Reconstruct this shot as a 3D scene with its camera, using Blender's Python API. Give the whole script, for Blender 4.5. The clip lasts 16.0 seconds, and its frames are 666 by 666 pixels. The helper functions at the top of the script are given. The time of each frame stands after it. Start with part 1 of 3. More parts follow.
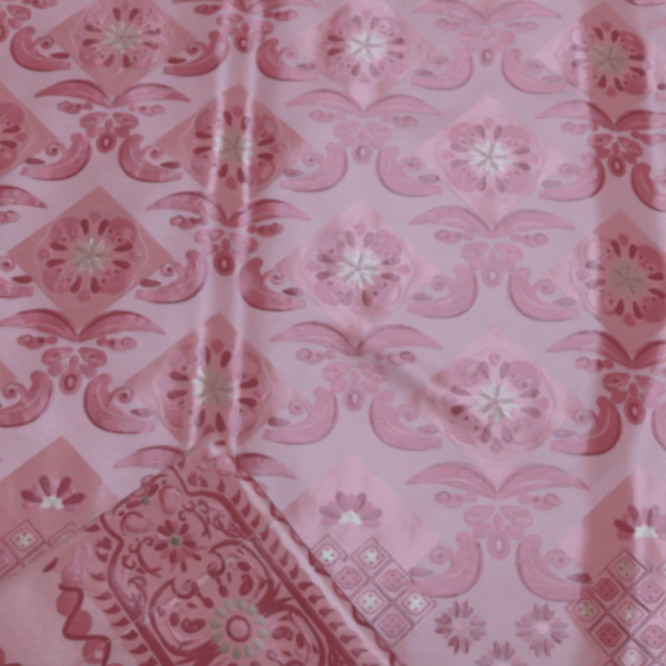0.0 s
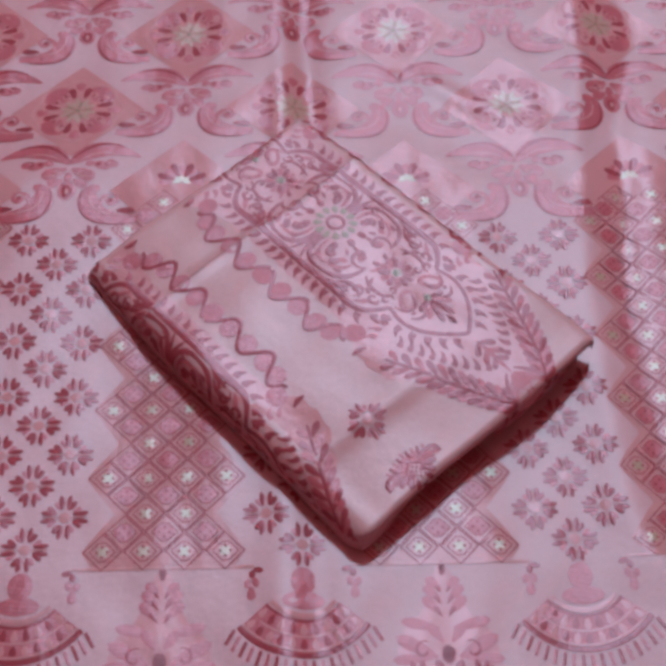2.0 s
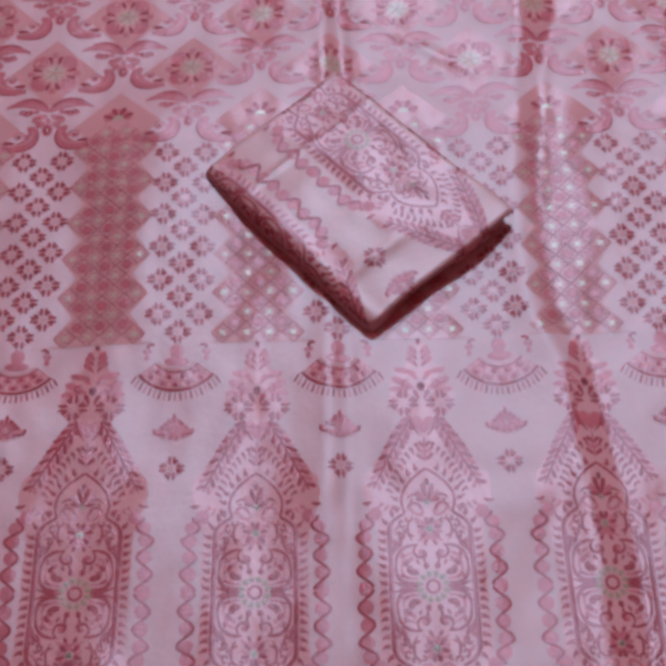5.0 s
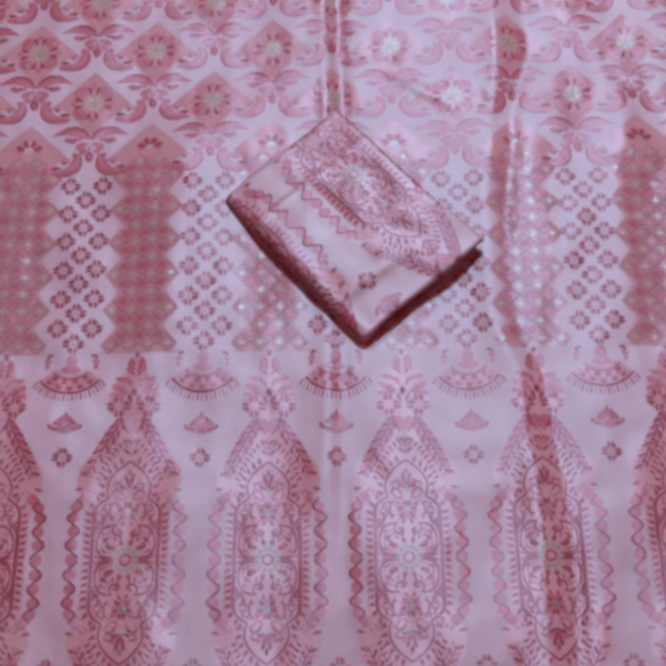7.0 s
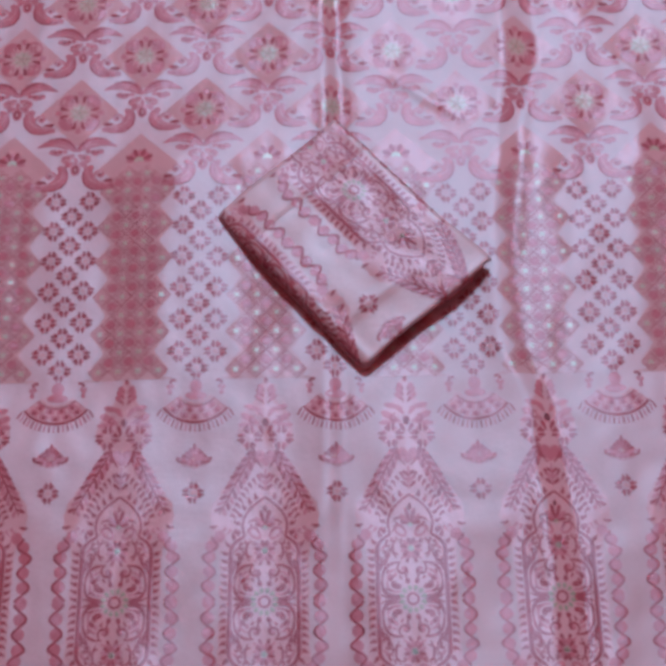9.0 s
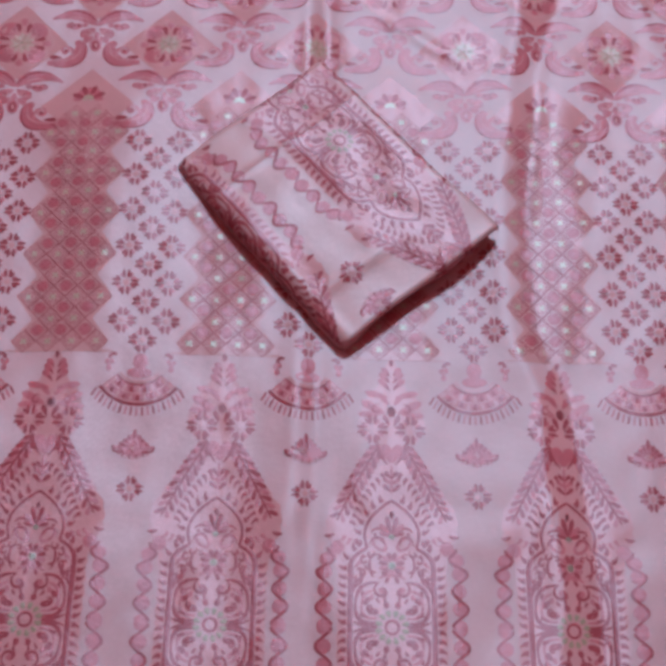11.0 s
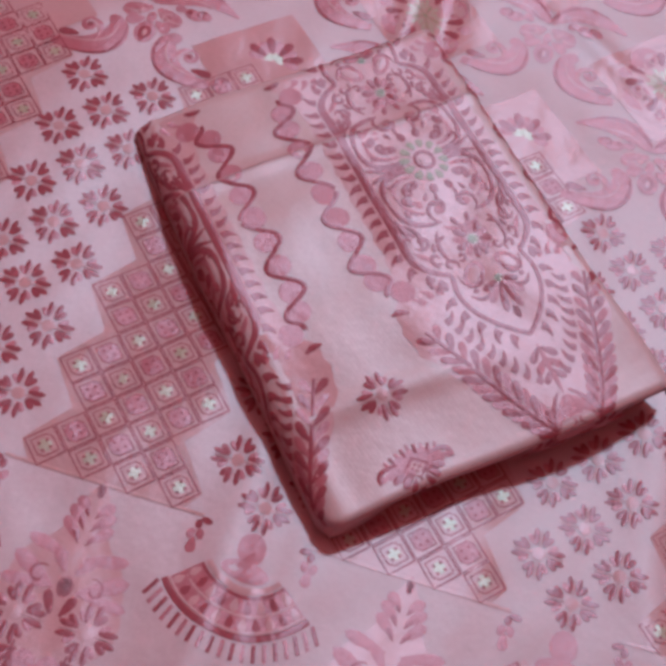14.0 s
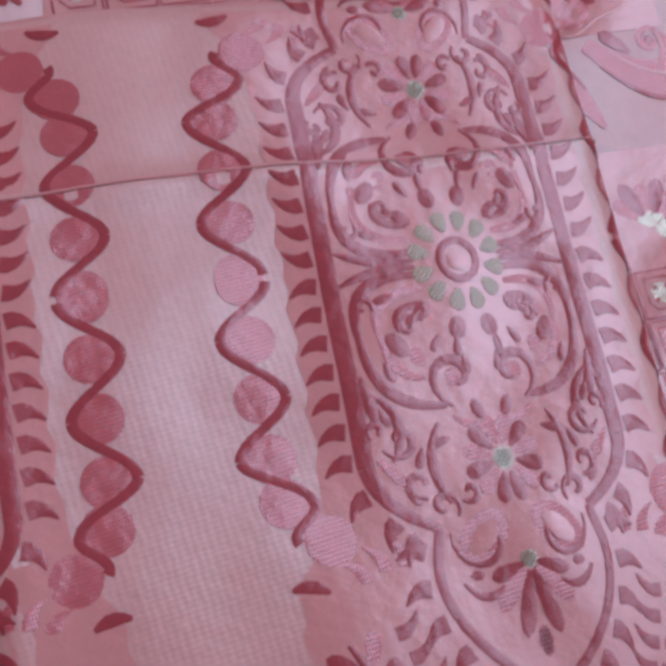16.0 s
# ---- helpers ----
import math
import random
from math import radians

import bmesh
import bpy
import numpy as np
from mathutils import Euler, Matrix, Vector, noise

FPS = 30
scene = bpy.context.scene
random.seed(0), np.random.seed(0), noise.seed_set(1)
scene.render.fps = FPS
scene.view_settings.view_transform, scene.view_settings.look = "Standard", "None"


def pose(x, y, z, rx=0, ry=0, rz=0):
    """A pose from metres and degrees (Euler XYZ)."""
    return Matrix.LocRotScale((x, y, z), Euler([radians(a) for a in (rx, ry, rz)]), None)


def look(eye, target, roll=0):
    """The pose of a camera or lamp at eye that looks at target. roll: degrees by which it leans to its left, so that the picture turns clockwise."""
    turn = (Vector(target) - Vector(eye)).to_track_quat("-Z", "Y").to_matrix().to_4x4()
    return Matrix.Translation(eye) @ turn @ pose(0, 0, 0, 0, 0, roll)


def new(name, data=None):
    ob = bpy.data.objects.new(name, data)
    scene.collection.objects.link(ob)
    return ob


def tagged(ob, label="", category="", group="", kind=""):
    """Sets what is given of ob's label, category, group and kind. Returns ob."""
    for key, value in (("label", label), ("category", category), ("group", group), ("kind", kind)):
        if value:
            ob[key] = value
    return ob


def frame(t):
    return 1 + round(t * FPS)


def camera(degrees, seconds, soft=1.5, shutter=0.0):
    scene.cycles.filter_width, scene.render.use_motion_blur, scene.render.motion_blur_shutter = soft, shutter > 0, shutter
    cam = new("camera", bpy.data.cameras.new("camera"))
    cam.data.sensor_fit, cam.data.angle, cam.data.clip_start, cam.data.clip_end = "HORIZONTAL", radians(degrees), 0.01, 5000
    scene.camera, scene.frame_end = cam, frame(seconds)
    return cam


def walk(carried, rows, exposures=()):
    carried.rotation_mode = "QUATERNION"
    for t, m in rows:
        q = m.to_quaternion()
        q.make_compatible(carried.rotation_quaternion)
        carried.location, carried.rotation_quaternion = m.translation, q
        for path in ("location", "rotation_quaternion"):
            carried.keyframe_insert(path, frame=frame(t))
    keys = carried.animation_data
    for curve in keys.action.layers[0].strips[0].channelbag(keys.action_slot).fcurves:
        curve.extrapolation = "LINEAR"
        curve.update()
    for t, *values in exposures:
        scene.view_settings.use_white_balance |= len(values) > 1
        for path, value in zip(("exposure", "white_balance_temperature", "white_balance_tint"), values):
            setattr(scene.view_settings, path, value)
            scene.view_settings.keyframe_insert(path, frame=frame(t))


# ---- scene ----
cam = camera(31.9, 16.0, 4.6)
PATH = [
    (0, (0.139, 0.112, 0.611), (0.161, 0.971, -1.195), 4.0),
    (0.5, (0.116, -0.015, 0.61), (0.124, 0.992, -1.118), 1.3),
    (1, (0.094, -0.094, 0.63), (0.111, 0.932, -1.087), 0.1),
    (1.5, (0.08, -0.177, 0.641), (0.113, 0.881, -1.055), 0.0),
    (2, (0.085, -0.257, 0.635), (0.132, 0.844, -1.034), 0.6),
    (2.5, (0.093, -0.359, 0.63), (0.092, 0.776, -1.017), -1.7),
    (3, (0.062, -0.444, 0.673), (0.057, 0.715, -0.957), -1.3),
    (3.5, (0.065, -0.518, 0.734), (0.068, 0.602, -0.923), -1.7),
    (4, (0.081, -0.559, 0.825), (0.07, 0.518, -0.86), -2.3),
    (6.5, (0.094, -0.557, 1.26), (0.059, 0.249, -0.57), -3.6),
    (7, (0.095, -0.533, 1.311), (0.07, 0.248, -0.529), -2.7),
    (7.5, (0.096, -0.516, 1.346), (0.089, 0.275, -0.491), -1.6),
    (8, (0.111, -0.487, 1.344), (0.112, 0.293, -0.498), -1.4),
    (8.5, (0.103, -0.466, 1.318), (0.091, 0.3, -0.53), -2.3),
    (9, (0.098, -0.444, 1.27), (0.069, 0.288, -0.591), -3.3),
    (11.5, (0.096, -0.416, 0.957), (0.101, 0.418, -0.861), 3.4),
    (12, (0.113, -0.401, 0.872), (0.08, 0.473, -0.926), 4.0),
    (12.5, (0.12, -0.378, 0.814), (0.082, 0.532, -0.967), 7.2),
    (13, (0.121, -0.32, 0.707), (0.077, 0.616, -1.06), 10.7),
    (13.5, (0.116, -0.254, 0.627), (0.061, 0.69, -1.135), 12.0),
    (14, (0.11, -0.181, 0.56), (0.033, 0.77, -1.198), 12.4),
    (14.5, (0.116, -0.098, 0.498), (0.052, 0.845, -1.265), 14.6),
    (15, (0.103, -0.025, 0.44), (0.048, 0.847, -1.359), 17.5),
    (15.5, (0.112, 0.015, 0.363), (-0.005, 0.911, -1.422), 18.9),
    (16, (0.084, 0.077, 0.329), (0.109, 0.775, -1.545), 34.0),
]

# Exposure and white balance drift of the clip's camera
EXPOSURES = [(0.0, -0.15, 6500, 10), (1.5, -0.05, 6500, 10), (4.2, -0.02, 6500, 9), (6.3, 0.15, 5450, -3), (9.2, 0.15, 5450, -3),
             (11.4, 0.12, 6150, 2), (12.4, 0.1, 6450, 6), (14.5, 0.10, 6500, 8), (15.5, 0.08, 6500, 8), (16.0, 0.0, 6500, 8)]
walk(cam, [(t, look(eye, target, roll)) for t, eye, target, roll in PATH], EXPOSURES)

# ---- light: one ceiling lamp in a plain room ----
world = bpy.data.worlds.new("room_air")
scene.world = world
world.use_nodes = True
world.node_tree.nodes["Background"].inputs[0].default_value = (1.0, 0.92, 0.9, 1)
world.node_tree.nodes["Background"].inputs[1].default_value = 0.05
lamp_data = bpy.data.lights.new("ceiling_lamp", "POINT")
lamp_data.shadow_soft_size = 0.13
lamp_data.energy, lamp_data.color = 425, (0.55, 0.86, 1.0)
lamp = new("ceiling_lamp", lamp_data)
lamp.location = (0.46, 1.85, 3.4)


# ---- materials ----
def nodes_of(name):
    m = bpy.data.materials.new(name)
    m.use_nodes = True
    nt = m.node_tree
    nt.nodes.clear()
    return m, nt


def node(nt, kind, **values):
    n = nt.nodes.new(kind)
    for k, v in values.items():
        n.inputs[k.replace("_", " ")].default_value = v
    return n


def satin(name, colour, dark, gloss, gloss_colour, rough, thread=230.0, bump=0.05, turn=0.0, patch=9.0, hatch=0.0, float_along=None, sharp=0.0, mottle=0.25):
    """Woven silk: a coloured body under a pale gloss that floating threads stretch across their run, with thread relief and soft patches."""
    m, nt = nodes_of(name)
    link = nt.links.new
    out = nt.nodes.new("ShaderNodeOutputMaterial")
    co = nt.nodes.new("ShaderNodeTexCoord")
    mp = nt.nodes.new("ShaderNodeMapping")
    mp.inputs["Rotation"].default_value = (0, 0, turn)
    link(co.outputs["Object"], mp.inputs["Vector"])
    big = node(nt, "ShaderNodeTexNoise", Scale=patch, Detail=3.0)
    fine = node(nt, "ShaderNodeTexNoise", Scale=420.0, Detail=2.0)
    wave = node(nt, "ShaderNodeTexWave", Scale=thread, Distortion=1.5)
    wave.inputs["Detail"].default_value = 1.0
    wave2 = node(nt, "ShaderNodeTexWave", Scale=thread * 1.5, Distortion=1.0)
    wave2.bands_direction = "Y"
    for n in (big, fine, wave, wave2):
        link(mp.outputs["Vector"], n.inputs["Vector"])
    mix = nt.nodes.new("ShaderNodeMix")
    mix.data_type = "RGBA"
    mix.inputs["A"].default_value = (*dark, 1)
    mix.inputs["B"].default_value = (*colour, 1)
    add = nt.nodes.new("ShaderNodeMath")
    add.operation = "MULTIPLY_ADD"
    add.inputs[1].default_value = 0.55
    link(fine.outputs["Fac"], add.inputs[0])
    sub = nt.nodes.new("ShaderNodeMath")
    sub.operation = "MULTIPLY"
    sub.inputs[1].default_value = 0.75
    link(big.outputs["Fac"], sub.inputs[0])
    link(sub.outputs[0], add.inputs[2])
    rows = nt.nodes.new("ShaderNodeMath")
    rows.operation = "MULTIPLY_ADD"
    rows.inputs[1].default_value = hatch
    link(wave.outputs["Fac"], rows.inputs[0])
    shade = nt.nodes.new("ShaderNodeMath")
    shade.operation = "SUBTRACT"
    shade.inputs[1].default_value = hatch * 0.5
    link(add.outputs[0], rows.inputs[2])
    link(rows.outputs[0], shade.inputs[0])
    link(shade.outputs[0], mix.inputs["Factor"])
    height = nt.nodes.new("ShaderNodeMath")
    link(wave.outputs["Fac"], height.inputs[0])
    link(wave2.outputs["Fac"], height.inputs[1])
    bp = nt.nodes.new("ShaderNodeBump")
    bp.inputs["Strength"].default_value, bp.inputs["Distance"].default_value = bump, 0.0006
    link(height.outputs[0], bp.inputs["Height"])
    uneven = node(nt, "ShaderNodeTexNoise", Scale=150.0, Detail=5.0)
    link(co.outputs["Object"], uneven.inputs["Vector"])
    bp2 = nt.nodes.new("ShaderNodeBump")
    bp2.inputs["Strength"].default_value, bp2.inputs["Distance"].default_value = mottle, 0.0010
    link(uneven.outputs["Fac"], bp2.inputs["Height"])
    link(bp2.outputs["Normal"], bp.inputs["Normal"])
    dif = nt.nodes.new("ShaderNodeBsdfDiffuse")
    glo = nt.nodes.new("ShaderNodeBsdfGlossy")
    glo.inputs["Color"].default_value = (*gloss_colour, 1)
    glo.inputs["Roughness"].default_value = rough
    glo.distribution = "BECKMANN"
    if float_along is not None:
        run = nt.nodes.new("ShaderNodeCombineXYZ")
        run.inputs["X"].default_value, run.inputs["Y"].default_value = math.cos(float_along), math.sin(float_along)
        glo.inputs["Anisotropy"].default_value = sharp
        link(run.outputs[0], glo.inputs["Tangent"])
    ms = nt.nodes.new("ShaderNodeMixShader")
    ms.inputs[0].default_value = gloss
    link(mix.outputs["Result"], dif.inputs["Color"])
    for n in (dif, glo):
        link(bp.outputs["Normal"], n.inputs["Normal"])
    link(dif.outputs[0], ms.inputs[1])
    link(glo.outputs[0], ms.inputs[2])
    link(ms.outputs[0], out.inputs["Surface"])
    return m


def plain(name, colour, rough, grain=40.0):
    m, nt = nodes_of(name)
    out = nt.nodes.new("ShaderNodeOutputMaterial")
    bs = nt.nodes.new("ShaderNodeBsdfPrincipled")
    nz = node(nt, "ShaderNodeTexNoise", Scale=grain, Detail=4.0)
    ramp = nt.nodes.new("ShaderNodeValToRGB")
    ramp.color_ramp.elements[0].color = (*[c * 0.85 for c in colour], 1)
    ramp.color_ramp.elements[1].color = (*colour, 1)
    nt.links.new(nz.outputs["Fac"], ramp.inputs["Fac"])
    nt.links.new(ramp.outputs["Color"], bs.inputs["Base Color"])
    bs.inputs["Roughness"].default_value = rough
    nt.links.new(bs.outputs[0], out.inputs["Surface"])
    return m


GLOSS = (0.80, 0.86, 1.0)
SHEEN = (1.0, 0.82, 1.0)
TURN = radians(40.5)       # how far the folded packet is turned


def weave(along):
    """The silk's threads where they float in that direction: rose, maroon, silver, tan, pale pink, field and olive."""
    tilt = {"float_along": along, "sharp": 0.50}
    return [satin("rose_thread", (0.36, 0.104, 0.130), (0.27, 0.070, 0.088), 0.085, SHEEN, 0.40, thread=280, bump=0.16, turn=along, hatch=0.45, mottle=0.45, **tilt),
            satin("maroon_thread", (0.27, 0.056, 0.074), (0.19, 0.035, 0.047), 0.046, SHEEN, 0.40, thread=280, bump=0.06, turn=along, mottle=0.45, **tilt),
            satin("silver_thread", (0.31, 0.27, 0.21), (0.22, 0.18, 0.135), 0.14, (0.95, 0.98, 1.0), 0.40, thread=280, bump=0.15, mottle=0.45, **tilt),
            satin("tan_thread", (0.43, 0.245, 0.258), (0.35, 0.185, 0.195), 0.048, SHEEN, 0.40, thread=400, mottle=0.30, **tilt),
            satin("pale_pink_thread", (0.45, 0.245, 0.265), (0.37, 0.185, 0.202), 0.052, SHEEN, 0.40, thread=400, mottle=0.30, **tilt),
            satin("rose_field", (0.43, 0.225, 0.240), (0.36, 0.170, 0.182), 0.048, SHEEN, 0.40, thread=400, mottle=0.30, **tilt),
            satin("olive_thread", (0.27, 0.225, 0.16), (0.20, 0.155, 0.11), 0.07, GLOSS, 0.42, thread=280, bump=0.15, **tilt)]


CLOTH = satin("pink_satin", (0.45, 0.295, 0.325), (0.365, 0.215, 0.238), 0.060, GLOSS, 0.48, thread=400, bump=0.05)
PACK = satin("pink_satin_folded", (0.47, 0.31, 0.328), (0.38, 0.218, 0.228), 0.066, GLOSS, 0.48, mottle=0.30, thread=150, bump=0.05, turn=TURN + math.pi / 2, hatch=0.08)
SPREAD_MATS, PACKET_MATS = weave(0.0), weave(TURN)
LIFT = (0.0, 0.00007, 0.00004, 0.00002, 0.00013, 0.0, 0.0001)
R, M, S, T, L, F, G = range(7)
# Colours of the unseen room, reddened so its bounced light warms the shadows
WALL = plain("red_bounce_wall", (0.47, 0.118, 0.108), 0.9)
FLOOR = plain("red_bounce_floor", (0.36, 0.15, 0.11), 0.5)

# ---- measures of the woven repeat ----
P = 0.16           # repeat of the woven pattern across
V = 0.164          # repeat of the trellis upward
JY = 0.446         # a row of trellis flowers over the arches
AY = -0.253        # middle of the arches
TOP = 0.288        # top of the diamond bands


def smooth(a, b, x):
    t = min(1.0, max(0.0, (x - a) / (b - a)))
    return t * t * (3 - 2 * t)


def pleat(x, x0, x1, h):
    """A pressed pleat with softly rounded creases."""
    return sum(crease(x + d, x0, x1, h) for d in (-0.005, -0.0025, 0, 0.0025, 0.005)) / 5


def crease(x, x0, x1, h):
    """A pressed knife pleat: it climbs to a crease at x0, slopes down to x1 and turns up again."""
    if x < x0:
        return h * math.exp(-((x0 - x) / 0.022))
    if x < x1:
        return h - 2 * h * (x - x0) / (x1 - x0)
    return -h * math.exp(-((x - x1) / 0.012))


# the second fold: upward place, its left edge and its width
FOLD = ((-0.45, 0.308, 0.030), (-0.25, 0.311, 0.037), (-0.05, 0.302, 0.030), (0.05, 0.273, 0.027), (0.15, 0.272, 0.026), (0.30, 0.287, 0.028), (0.45, 0.302, 0.045))


def along(steps, y):
    """The values of steps at y, eased from step to step."""
    if y <= steps[0][0]:
        return steps[0][1:]
    for a, b in zip(steps, steps[1:]):
        if y <= b[0]:
            t = smooth(a[0], b[0], y)
            return tuple(p + (q - p) * t for p, q in zip(a[1:], b[1:]))
    return steps[-1][1:]


def cloth_z(x, y):
    """Height of the spread cloth: two pressed pleats, creases and slow waves."""
    sway = 0.003 * math.sin(y * 7)
    z = pleat(x, 0.0705 + sway, 0.0905 + sway, 0.0046) * (1 - 0.35 * smooth(0.15, -0.02, y) - 0.35 * smooth(-0.15, -0.3, y))
    left, wide = along(FOLD, y)
    z += pleat(x, left, left + wide, 0.115 * wide)
    ease = smooth(-0.10, 0.0, y) * smooth(0.40, 0.28, y)
    z += 0.045 * min(max(-x, 0.0), 0.40) * smooth(0.0, -0.10, y)
    z += 0.0075 * ease * (smooth(-0.20, -0.112, x) if x < -0.112 else 1 - smooth(0.0, 1.0, (x + 0.112) / 0.17) * 0.5 - 0.5 * min(1.0, (x + 0.112) / 0.17))
    z += 0.0035 * math.exp(-((x - 0.43 - 0.1 * y) / 0.03) ** 2) * smooth(0.3, 0.0, abs(y - 0.2))
    z += 0.0040 * noise.noise((x * 6.0, y * 5.0, 0.3)) + 0.0030 * noise.noise((x * 16.0, y * 10.0, 4.0)) + 0.0010 * noise.noise((x * 42.0, y * 31.0, 7.0))
    d = (x - 0.20) * 0.55 + (y - 0.375) * 0.83
    z += 0.0030 * math.exp(-(d / 0.009) ** 2) * smooth(0.09, 0.0, abs(x - 0.20))
    return z


def drape(x, y, h):
    return Vector((x, y, cloth_z(x, y) + h))


# ---- the folded packet: size, place and how its cloth turns over the edges ----
PW, PL, PH, PR = 0.202, 0.266, 0.037, 0.008
PACK_POSE = Matrix.LocRotScale((0.112, 0.004, 0.0), Euler((0, 0, TURN)), None)
PU, PV = 0.1416, 0.172     # middle of the woven arch on the packet


def over(t, size, r, first=None):
    """Along a face of that size with rounded ends: the place and how far the cloth has dropped."""
    r = first if first and t < size / 2 else r
    s = r - t if t < size / 2 else t - (size - r)
    if s <= 0:
        return t, 0.0
    if s < r * math.pi / 2:
        pos, drop = r - r * math.sin(s / r), r * (1 - math.cos(s / r))
    else:
        pos, drop = 0.0, r + s - r * math.pi / 2
    return (pos if t < size / 2 else size - pos), drop


def rounded(x, y, r):
    """A plan point drawn in behind the rounded corner at the origin."""
    d = math.hypot(r - x, r - y)
    if x >= r or y >= r or d <= r:
        return x, y
    return r - (r - x) * r / d, r - (r - y) * r / d


def on_packet(u, v, h):
    pu, du = over(u, PW, PR, 0.013)
    pv, dv = over(v, PL, PR, 0.004)
    top = PH + 0.0026 * noise.noise((u * 14, v * 11, 2.0)) + 0.0006 * noise.noise((u * 47, v * 39, 5.0)) - 0.011 * smooth(0.14, 0.27, v) + h
    top += 0.0016 * math.exp(-((v - 0.203) / 0.004) ** 2) + 0.0022 * math.exp(-((v - 0.052 + 0.06 * (u - 0.05)) / 0.007) ** 2) * smooth(0.16, 0.06, u)
    top += 0.065 * (max(u, 0.02) - 0.11) + 0.0016 * noise.noise((u * 30, v * 22, 8.0))
    top -= 0.0085 * smooth(0.11, 0.0, v) + 0.004 * smooth(0.05, 0.0, v) * smooth(0.12, 0.2, u) - 0.0022 * math.sin(u * 46) * smooth(0.05, 0.0, v)
    pu -= h * min(1, du / PR) * (1 if u < PW / 2 else -1)
    pv -= h * min(1, dv / PR) * (1 if v < PL / 2 else -1)
    pu, pv = rounded(pu, pv, 0.014)
    pv += 0.0014 * math.sin(u * 31)
    pu += 0.0012 * math.sin(v * 23 + 1) - 0.011 * smooth(0.0, 0.085, v) * smooth(0.12, PW, u)
    return PACK_POSE @ Vector((pu, pv, top - du - dv))


def on_packet_pattern(x, y, h):
    return on_packet(PU + 1.045 * x, PV - 1.03 * (y - AY), h)


# ---- woven shapes: flat figures, later laid on a surface ----
def ell(cx, cy, rx, ry, turn=0.0, mat=R, n=10):
    c, s = math.cos(turn), math.sin(turn)
    pts = []
    for i in range(n):
        a = 2 * math.pi * i / n
        x, y = rx * math.cos(a), ry * math.sin(a)
        pts.append((cx + x * c - y * s, cy + x * s + y * c))
    return ("poly", pts, mat)


def petal(cx, cy, a, r0, r1, w, mat=R):
    """A drop-shaped petal at the angle a from r0 to r1."""
    c, s = math.cos(a), math.sin(a)
    out = []
    for t, k in ((0, 0.25), (0.35, 0.8), (0.7, 1.0), (0.9, 0.7), (1.0, 0.0), (0.9, -0.7), (0.7, -1.0), (0.35, -0.8), (0, -0.25)):
        d, e = r0 + (r1 - r0) * t, k * w / 2
        out.append((cx + d * c - e * s, cy + d * s + e * c))
    return ("poly", out, mat)


def curve(p0, p1, p2, n=8):
    return [((1 - t) ** 2 * p0[0] + 2 * t * (1 - t) * p1[0] + t * t * p2[0],
             (1 - t) ** 2 * p0[1] + 2 * t * (1 - t) * p1[1] + t * t * p2[1]) for t in [i / n for i in range(n + 1)]]


def spiral(cx, cy, r, a0, turns, n=14):
    return [(cx + r * (1 - 0.8 * i / n) * math.cos(a0 + turns * 2 * math.pi * i / n),
             cy + r * (1 - 0.8 * i / n) * math.sin(a0 + turns * 2 * math.pi * i / n)) for i in range(n + 1)]


def line(pts, w, mat=M, ends=0.35):
    return ("line", pts, [w * (ends + (1 - ends) * math.sin(math.pi * i / (len(pts) - 1))) for i in range(len(pts))], mat)


def bar(pts, w, mat=M):
    return ("line", pts, [w] * len(pts), mat)


def flip(shapes, sx=1, sy=1):
    """Mirrored copies of the shapes."""
    return [(s[0], [(x * sx, y * sy) for x, y in s[1]], *s[2:]) for s in shapes]


def shift(shapes, dx, dy):
    return [(s[0], [(x + dx, y + dy) for x, y in s[1]], *s[2:]) for s in shapes]


def both(shapes):
    return shapes + flip(shapes, -1)


def medallion():
    """Trellis flower: broad lobes with a double curl on the diagonals, three drops between them, a pale rim and a silver star."""
    rim = [((0.0290 + 0.0013 * math.cos(8 * a)) * math.cos(a), (0.0290 + 0.0013 * math.cos(8 * a)) * math.sin(a)) for a in [2 * math.pi * i / 96 for i in range(97)]]
    out = [bar(rim, 0.0012, L)]
    for i in range(8):
        a = i * math.pi / 4
        if i % 2:
            cx, cy = 0.0208 * math.cos(a), 0.0208 * math.sin(a)
            out.append(ell(cx, cy, 0.0078, 0.0100, a, R, 14))
            for e in (-1, 1):
                px, py = 0.0178 * math.cos(a + 0.20 * e), 0.0178 * math.sin(a + 0.20 * e)
                out.append(line(spiral(px, py, 0.0038, a + 1.2 * e, 0.8 * e, 9), 0.0011, L, 0.8))
                out.append(ell(px, py, 0.0015, 0.0013, a, M, 6))
        else:
            for k in (-0.27, 0, 0.27):
                out.append(petal(0, 0, a + k, 0.0128 if k else 0.0195, 0.0235 if k else 0.0278, 0.0052 if k else 0.0072, M if k else R))
    for i in range(20):
        out.append(petal(0, 0, i * math.pi / 10 + 0.1, 0.0050 if i % 2 else 0.0020, 0.0122 if i % 2 else 0.0095, 0.0019, S if i % 4 else G))
    out.append(ell(0, 0, 0.0018, 0.0018, 0, G))
    return out


